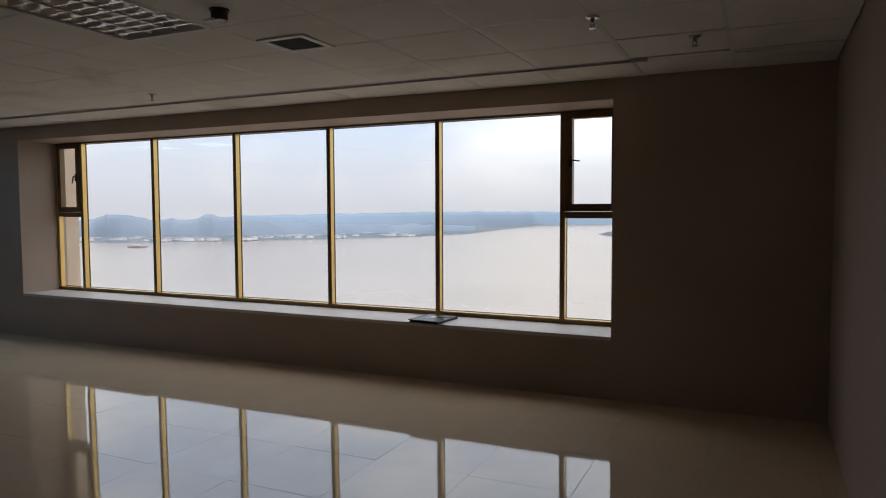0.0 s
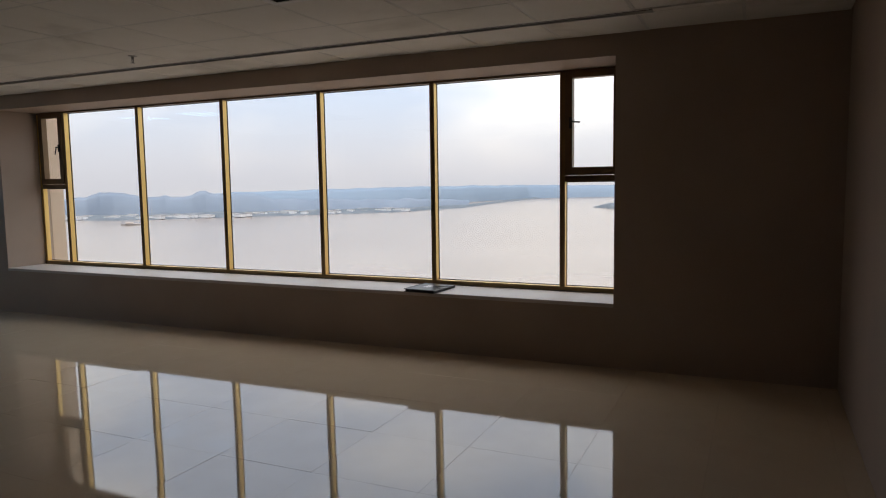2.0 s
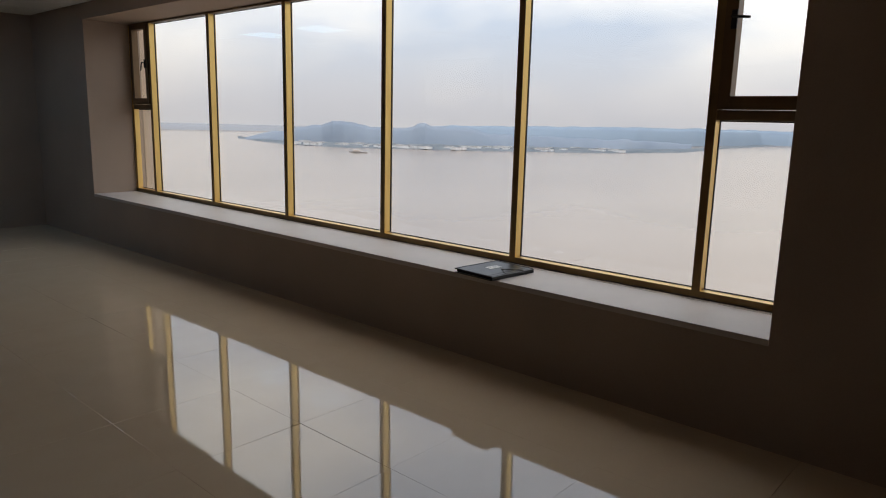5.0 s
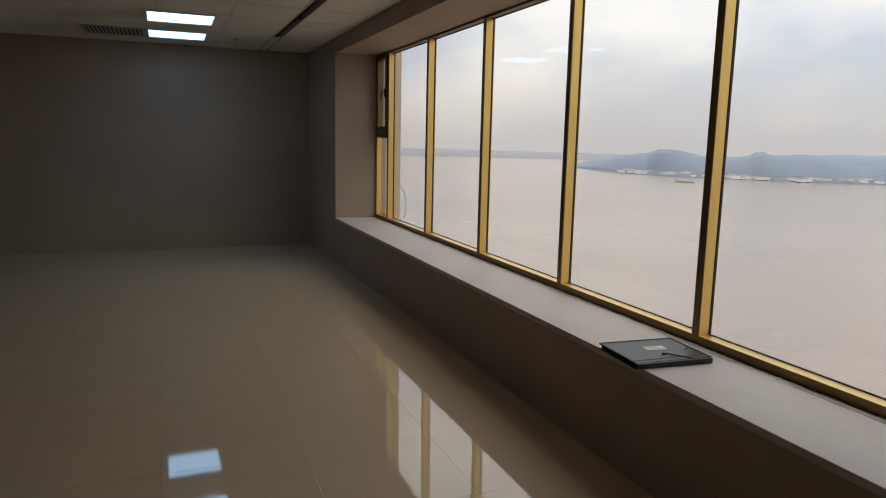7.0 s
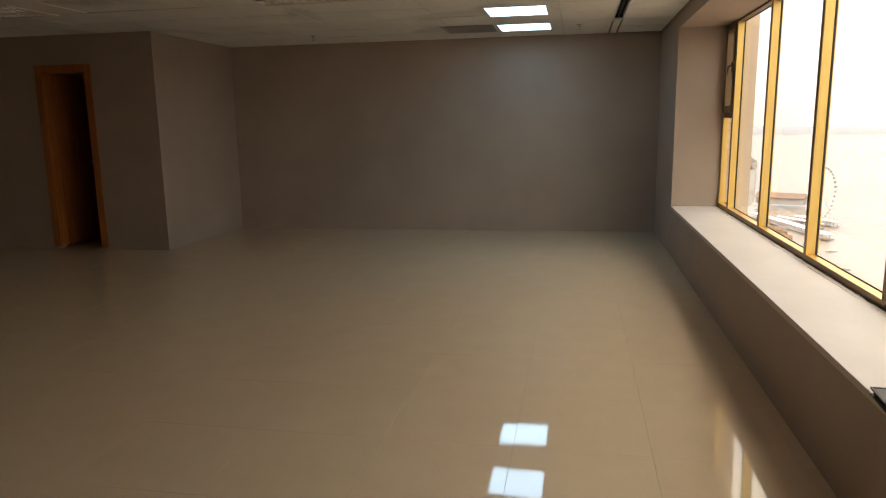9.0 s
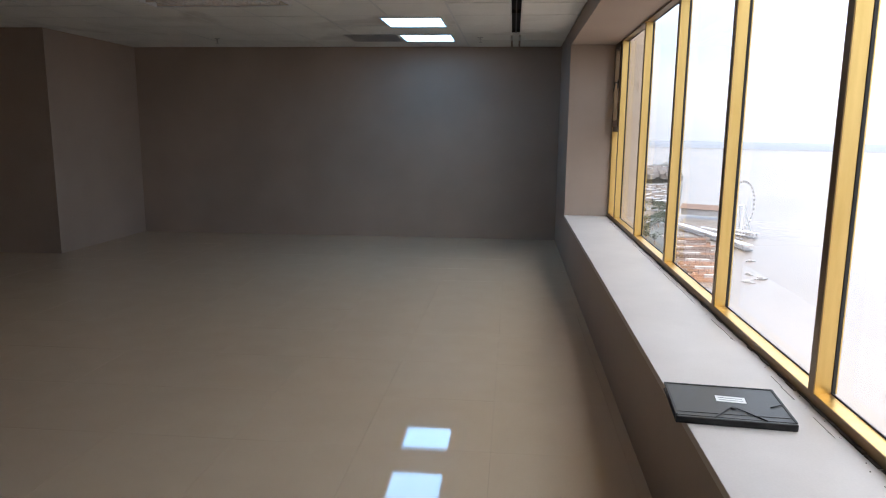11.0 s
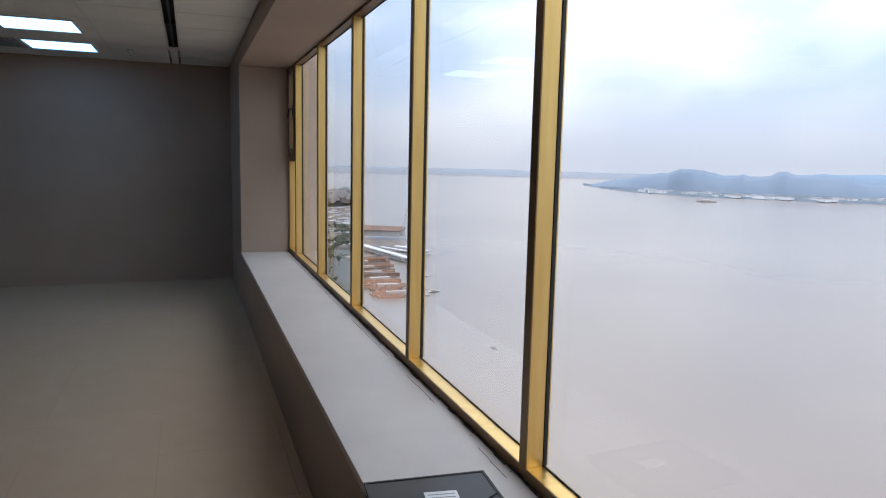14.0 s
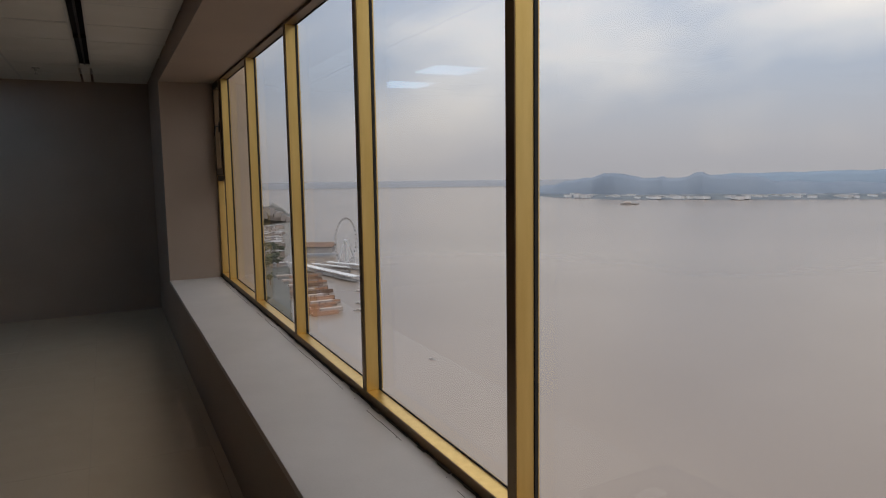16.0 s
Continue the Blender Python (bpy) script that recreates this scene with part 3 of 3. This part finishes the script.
for sx, sy in ((9.24, -1.10), (0.93, -1.0), (0.88, -4.2), (8.80, -1.75)):
    copy_thing(spr, pose(sx, sy, 0))

det = tagged(empty("smoke_detector", (7.17, -2.69, 0)), "dark smoke detector box hanging under the ceiling", "smoke detector")
part("base", rod((0, 0, CEIL - 0.010), (0, 0, CEIL), 0.046, 0.05, 28), DARKBOX, det)
part("body", rod((0, 0, CEIL - 0.055), (0, 0, CEIL - 0.010), 0.040, 0.042, 28), DARKBOX, det)
part("tag", box(-0.06, 0.005, -0.046, -0.038, CEIL - 0.062, CEIL - 0.05, 0.001), PAPER, det, "small white tag")

# ---- doorway ----
door = tagged(empty("door_1", (0, 0, 0)), "orange varnished wooden door standing open into a dark room", "door", kind="structure")
part("jamb", box(COL_X - 0.135, COL_X + 0.015, DY1 - 0.04, DY1 - 0.001, 0, DZ - 0.002, 0.003), WOOD, door)
part("jamb", box(COL_X - 0.135, COL_X + 0.015, DY0 + 0.001, DY0 + 0.04, 0, DZ - 0.002, 0.003), WOOD, door)
part("head_jamb", box(COL_X - 0.135, COL_X + 0.015, DY0 + 0.04, DY1 - 0.04, DZ - 0.042, DZ - 0.002, 0.003), WOOD, door)
for y0, y1 in ((DY1 - 0.01, DY1 + 0.05), (DY0 - 0.05, DY0 + 0.01)):
    part("casing", box(COL_X + 0.001, COL_X + 0.018, y0, y1, 0, DZ + 0.05, 0.004), WOOD, door)
part("casing", box(COL_X + 0.001, COL_X + 0.018, DY0 + 0.01, DY1 - 0.01, DZ - 0.01, DZ + 0.05, 0.004), WOOD, door)
leaf = part("leaf", box(COL_X - 0.135 - 0.60, COL_X - 0.14, DY0 + 0.005, DY0 + 0.043, 0.008, DZ - 0.045, 0.003), WOOD, door, "open wooden door leaf")
knob = rod((COL_X - 0.68, DY0 + 0.043, 1.0), (COL_X - 0.68, DY0 + 0.075, 1.0), 0.011, seg=12)
bmesh.ops.create_uvsphere(knob, u_segments=16, v_segments=10, radius=0.027, matrix=Matrix.Translation((COL_X - 0.68, DY0 + 0.09, 1.0)))
part("knob", knob, CHROME, leaf, "dull metal knob", True)

# ---- outside: river, far shore, city front ----
bm = bmesh.new()
bmesh.ops.create_grid(bm, x_segments=1, y_segments=1, size=4900, matrix=Matrix.Translation((0, 0, WATER_Z)))
structure("water", bm, WATER, "broad muddy brown river under an overcast sky", "river")


def ridge(name, pts, depth, material, label, category, base=WATER_Z, seed=0, rough=0.12):
    """A long low ridge of land: an uneven crest over a line of ground points (x, y, height)."""
    bm = bmesh.new()
    rings = []
    for (xa, ya, ha), (xb, yb, hb) in zip(pts, pts[1:]):
        n = 14
        for i in range(n):
            u = i / n
            x, y, h = xa + (xb - xa) * u, ya + (yb - ya) * u, ha + (hb - ha) * u
            h *= 1 + 1.6 * rough * noise.noise((x / 90 + seed, y / 90, 0.0)) + 0.5 * rough * noise.noise((x / 25, y / 25, seed))
            out = Vector((x, y, 0)).normalized()
            rings.append([bm.verts.new((x + out.x * d * depth, y + out.y * d * depth, base + h * k)) for d, k in ((0, 0), (0.12, 0.35), (0.35, 0.8), (0.6, 1.0), (1.0, 0.6))])
    for r, s in zip(rings, rings[1:]):
        for i in range(4):
            bm.faces.new((r[i], s[i], s[i + 1], r[i + 1]))
    return tagged(link(name, bm, material, smooth=True), label, category, kind="structure")


# backdrop ridges, with the air's haze painted into their materials
ridge("backdrop_shore", [(-4700, 300, 40), (-4500, 1100, 42), (-4100, 1900, 40), (-3700, 2500, 36), (-3100, 3500, 40), (-2000, 4200, 58), (-900, 4600, 62), (600, 4700, 60)], 150, FAR_SHORE, "low far river shore, coloured with haze", "far shore", seed=2, rough=0.04)
ridge("backdrop_hills", [(-2480, 1560, 6), (-2380, 1590, 30), (-2268, 1620, 48), (-2131, 1678, 62), (-2075, 1685, 91), (-2020, 1692, 86), (-1901, 1742, 66), (-1800, 1757, 60), (-1730, 1770, 70), (-1685, 1780, 81), (-1610, 1830, 68), (-1500, 1960, 56), (-1440, 2048, 44), (-1202, 2350, 40), (-1150, 2850, 20)], 120, HILL, "hills across the river, coloured with blue haze", "hills", seed=5, rough=0.13)
ridge("backdrop_upland", [(-2250, 2150, 40), (-2080, 2250, 68), (-1850, 2420, 76), (-1600, 2620, 82), (-1450, 2900, 84), (-1350, 3400, 84), (-1250, 4000, 80), (-800, 4400, 72), (-300, 4500, 40)], 150, PLATEAU, "upland behind the hills, coloured paler with haze", "hills", seed=7, rough=0.05)
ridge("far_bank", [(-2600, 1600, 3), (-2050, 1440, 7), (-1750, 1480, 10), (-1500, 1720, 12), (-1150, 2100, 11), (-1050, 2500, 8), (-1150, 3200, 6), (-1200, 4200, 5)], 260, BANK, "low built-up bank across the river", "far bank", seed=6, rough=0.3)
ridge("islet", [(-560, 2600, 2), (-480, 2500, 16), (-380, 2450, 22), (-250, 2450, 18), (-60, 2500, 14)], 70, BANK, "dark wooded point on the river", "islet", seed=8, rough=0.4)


def house_row(name, count, place, size, material, label, group, seed):
    rng = random.Random(seed)
    for _ in range(count):
        x, y, z = place(rng)
        lx, ly, h = (rng.uniform(*s) for s in size)
        e = tagged(empty(name, (x, y, z), rng.uniform(-25, 25)), label, "building", group=group)
        part("wall", box(-lx / 2, lx / 2, -ly / 2, ly / 2, -2, h), material, e)
        part("roof", box(-lx / 2 - 0.4, lx / 2 + 0.4, -ly / 2 - 0.4, ly / 2 + 0.4, h, h + 0.8), GREY_B, e, "grey flat roof")


def far_place(rng):
    u = rng.random()
    if u < 0.5:
        k = rng.random()
        x, y = -2000 + 560 * k, 1440 + 270 * k * k
    else:
        k = rng.random()
        x, y = -1440 + 310 * k, 1740 + 400 * k
    d = rng.uniform(1.015, 1.10)
    return x * d, y * d, WATER_Z + 4


house_row("warehouse", 110, far_place, ((18, 60), (10, 18), (3, 8)), WHITE_B, "low white waterfront building across the river", "far waterfront buildings", 21)

# near city shore
ridge("city_bank", [(-380, -60, 5), (-520, 20, 5), (-640, 90, 5), (-715, 150, 5), (-860, 205, 5), (-1000, 236, 5), (-1200, 276, 6), (-1500, 330, 6), (-1750, 370, 5)], 700, LAND, "built-up city shore beside the river", "city shore", seed=9, rough=0.1)
ridge("city_hill", [(-1260, 190, 8), (-1280, 215, 16), (-1300, 240, 26), (-1320, 262, 34), (-1340, 285, 33), (-1360, 308, 24), (-1380, 330, 6)], 260, PARK, "hill covered with small houses", "city hill", seed=12, rough=0.08)
park = bmesh.new()
low = [park.verts.new((x, y, WATER_Z - 1)) for x, y in ((-425, 60), (-422, 101), (-560, 133), (-700, 166), (-730, 140), (-720, 90))]
high = [park.verts.new((v.co.x - 2, v.co.y - 1, WATER_Z + 3)) for v in low]
park.faces.new(high)
for k in range(6):
    park.faces.new((low[k], low[(k + 1) % 6], high[(k + 1) % 6], high[k]))
structure("park_bank", park, PARK, "grey-green planted promenade bank", "river bank")


def hill_place(rng):
    k = rng.random()
    return -1275 - 90 * k - rng.uniform(0, 70), 205 + 120 * k, WATER_Z + 6 + 24 * math.sin(math.pi * k) * rng.uniform(0.2, 1.0)


def bank_place(rng):
    d = rng.uniform(0, 1)
    return -790 - 420 * d, 178 + 92 * d - rng.uniform(0, 50), WATER_Z + 4


house_row("house", 130, hill_place, ((6, 13), (6, 11), (4, 9)), HOUSES, "small pale house on the hillside", "hillside houses", 22)
house_row("city_building", 60, bank_place, ((8, 18), (7, 13), (3, 8)), TAN_B, "grey flat-roofed building near the shore", "shore buildings", 23)


def build_tree(rng):
    e = tagged(empty("tree"), "dark green tree on the river promenade", "tree", group="promenade trees")
    tr = rod((0, 0, 0), (0.2, 0, 5), 0.45, 0.22, 8)
    for k in range(4):
        a = k * 1.6
        rod((0.2, 0, 4.2), (2 * math.cos(a), 2 * math.sin(a), 7), 0.18, 0.08, 6, bm=tr)
    part("trunk", tr, RUST_B, e)
    cr = bmesh.new()
    for _ in range(46):
        v = Vector((rng.gauss(0, 2.0), rng.gauss(0, 2.0), rng.gauss(7.5, 1.4)))
        bmesh.ops.create_icosphere(cr, subdivisions=1, radius=rng.uniform(0.6, 1.3), matrix=Matrix.Translation(v) @ Matrix.Diagonal((1, 1, 0.6, 1)))
    part("crown", cr, LEAF, e)
    return e


rng = random.Random(31)
tree = build_tree(rng)
tree.matrix_basis = pose(-690, 140, WATER_Z + 3)
for k in range(40):
    copy_thing(tree, pose(-445 - 240 * rng.random(), 96 + rng.uniform(-30, 10), WATER_Z + 3, 0, 0, rng.uniform(0, 360)) @ Matrix.Scale(rng.uniform(0.45, 0.65), 4))
for k in range(44):
    u = rng.random()
    copy_thing(tree, pose(-480 - 420 * u + rng.uniform(-14, 14), 92 + 112 * u - rng.uniform(0, 30), WATER_Z + 3, 0, 0, rng.uniform(0, 360)))


def build_pier():
    """Covered white jetties and an orange-edged landing stage."""
    e = tagged(empty("jetty", (0, 0, 0)), "white roofed jetty reaching into the river", "jetty")
    for (ax, ay), (bx, by), wd in (((-722, 174), (-588, 200), 7), ((-705, 208), (-662, 230), 6), ((-700, 190), (-650, 214), 4), ((-727, 138), (-729, 170), 4)):
        d = Vector((bx - ax, by - ay, 0))
        m = Matrix.Translation(((ax + bx) / 2, (ay + by) / 2, WATER_Z)) @ Matrix.Rotation(math.atan2(d.y, d.x), 4, "Z")
        r = box(-d.length / 2, d.length / 2, -wd / 2, wd / 2, 5.0, 5.7)
        r.transform(m)
        part("roof", r, WHITE_B, e, "white jetty roof")
        dk = box(-d.length / 2, d.length / 2, -wd / 2, wd / 2, 1.0, 1.7)
        for k in range(12):
            xx = -d.length / 2 + d.length * (k + 0.5) / 12
            for s in (-1, 1):
                rod((xx, s * wd * 0.4, -3), (xx, s * wd * 0.4, 5), 0.25, seg=6, bm=dk)
        dk.transform(m)
        part("deck", dk, GREY_B, e)
    st = tagged(empty("landing_stage", (0, 0, 0)), "landing stage of timber walkways with orange edging", "landing stage")
    for k in range(20):
        u = k / 19
        x = -650 + 188 * u
        y0, y1 = 130 - 9 * u + (k % 3) * 3, 184 - 35 * u - ((k * 7) % 5) * 2.2
        rusty = k > 16 or k % 5 == 3
        part("walkway", box(x - 3.3, x + 3.3, y0, y1, WATER_Z - 1, WATER_Z + 1.6), RUST_B if rusty else (DULL, BROWN_R, DULL)[k % 3], st)
        part("rail", box(x + 2.4, x + 2.8, y0, y1, WATER_Z + 0.5, WATER_Z + 3.0), RUST_B if k > 13 or k % 4 == 1 else (DULL if k % 4 == 0 else BROWN_R), st, "edge rail")
        for y in (y0 + 8, (y0 + y1) / 2, y1 - 3):
            part("post", rod((x - 2.6, y, WATER_Z - 2), (x - 2.6, y, WATER_Z + 5), 0.35, seg=6), BROWN_R, st)
        if k % 3 == 1:
            part("shelter", box(x - 1.8, x + 1.8, y0 + 6, y0 + 22, WATER_Z + 1.6, WATER_Z + 4.6), TAN_B, st, "low tan shelter")
    part("quay", box(-650, -470, 100, 112, WATER_Z - 1, WATER_Z + 2), GREY_B, st)


build_pier()
hall = tagged(empty("market_hall", (-818, 224, WATER_Z + 4), 62), "long hall with a rusty brown roof by the water", "building")
part("wall", box(-24, 24, -12, 12, 0, 8), GREY_B, hall)
gb = bmesh.new()
rows = [[gb.verts.new((x, y, z)) for y, z in ((-14, 7.5), (0, 12), (14, 7.5))] for x in (-26, 26)]
for i in range(2):
    gb.faces.new((rows[0][i], rows[1][i], rows[1][i + 1], rows[0][i + 1]))
gb.faces.new(rows[0])
gb.faces.new(rows[1])
part("roof", gb, BROWN_R, hall, "rusty brown gable roof")


def build_wheel():
    R = 23.0
    e = tagged(empty("ferris_wheel", (-703, 228, WATER_Z + 1), 134), "tall white ferris wheel standing by the river", "ferris wheel")
    c = Vector((0, 0, 26))
    for yy in (-1.2, 1.2):
        rim = bmesh.new()
        for k in range(48):
            a, b = k * math.tau / 48, (k + 1) * math.tau / 48
            rod(c + Vector((R * math.cos(a), yy, R * math.sin(a))), c + Vector((R * math.cos(b), yy, R * math.sin(b))), 0.16, seg=6, bm=rim)
        part("rim", rim, WHITE_B, e)
    hub = rod(c + Vector((0, -2.5, 0)), c + Vector((0, 2.5, 0)), 1.4, seg=16)
    part("hub", hub, WHITE_B, e)
    for k in range(24):
        a = k * math.tau / 24
        part("spoke", rod(c, c + Vector((R * math.cos(a), 0, R * math.sin(a))), 0.045, seg=5), WHITE_B, e)
    for s in (-1, 1):
        for q in (-1, 1):
            part("leg", rod(c + Vector((0, 2.2 * s, 0)), (10 * q, 6 * s, 0), 0.6, seg=8), WHITE_B, e)
    cabin = box(-0.95, 0.95, -0.95, 0.95, -2.1, 0, 0.4)
    first = part("cabin", cabin, GREY_B, e, "grey passenger cabin")
    for k in range(32):
        a = k * math.tau / 32
        ob = first if k == 0 else new("cabin", first.data)
        ob.parent = e
        ob.matrix_basis = Matrix.Translation(c + Vector((1.05 * R * math.cos(a), 0, 1.05 * R * math.sin(a) + 1.2)))
    part("platform", box(-14, 14, -8, 8, -3, 0.6), GREY_B, e)


build_wheel()


def build_boat(x, y, L, rz, label):
    e = tagged(empty("boat", (x, y, WATER_Z), rz), label, "boat")
    hull = bmesh.new()
    rows = []
    for k in range(9):
        u = k / 8
        wv = 0.16 * L * (1 - abs(2 * u - 1) ** 3)
        rows.append([hull.verts.new((L * (u - 0.5), s * wv * f, z)) for s, f, z in ((-1, 1, 0.07 * L), (-1, 0.7, -0.02 * L), (1, 0.7, -0.02 * L), (1, 1, 0.07 * L))])
    for a, b in zip(rows, rows[1:]):
        for i in range(4):
            hull.faces.new((a[i], b[i], b[(i + 1) % 4], a[(i + 1) % 4]))
    part("hull", hull, GREY_B, e)
    part("cabin", box(-0.25 * L, 0.1 * L, -0.1 * L, 0.1 * L, 0.07 * L, 0.16 * L, 0.01 * L), HOUSES, e)


build_boat(-1500, 1310, 52, 45, "dark cargo barge on the open river")
build_boat(-318, 150, 5.5, 20, "small open motor boat on the river")
build_boat(-462, 159, 9, 60, "white ferry boat moored off the landing stage")
build_boat(-474, 171, 11, 110, "pale launch moored off the landing stage")
build_boat(-488, 168, 8, 30, "small dark launch moored off the landing stage")
build_boat(-541, 186, 9, 100, "pale small boat moored near the jetty")

# ---- floor tiles ----
screed = structure("floor_screed", box(-0.2, X1 + 0.2, Y_BACK - 0.2, 0.0, -0.15, -0.0035), GROUT, "dark grout and screed under the tiles", "floor")
FALL = pose(5.0, -2.5, 0, 0.2, -0.18, 0) @ pose(-5.0, 2.5, 0)       # the floor falls slightly away from the window
screed.matrix_basis = FALL
floor = tagged(empty("floor", (0, 0, 0)), "polished cream porcelain tile floor", "floor", kind="structure")
tile = box(-0.2997, 0.2997, -0.2997, 0.2997, -0.01, 0.0, 0.0008)
floor.matrix_basis = FALL
first = link("tile", tile, FLOOR, floor)
rng = random.Random(7)
count = 0
for i in range(-15, 3):
    for j in range(-1, 15):
        x, y = 8.74 - 0.3 + 0.6 * i + 0.6, -0.05 - 0.3 - 0.6 * j + 0.0
        if x < -0.3 or x > X1 + 0.3:
            continue
        ob = first if count == 0 else new("tile", first.data)
        ob.parent = floor
        ob.matrix_basis = pose(x, y, rng.uniform(-0.0004, 0.0), rng.gauss(0, 0.05), rng.gauss(0, 0.05), 90 * rng.randrange(4))
        count += 1
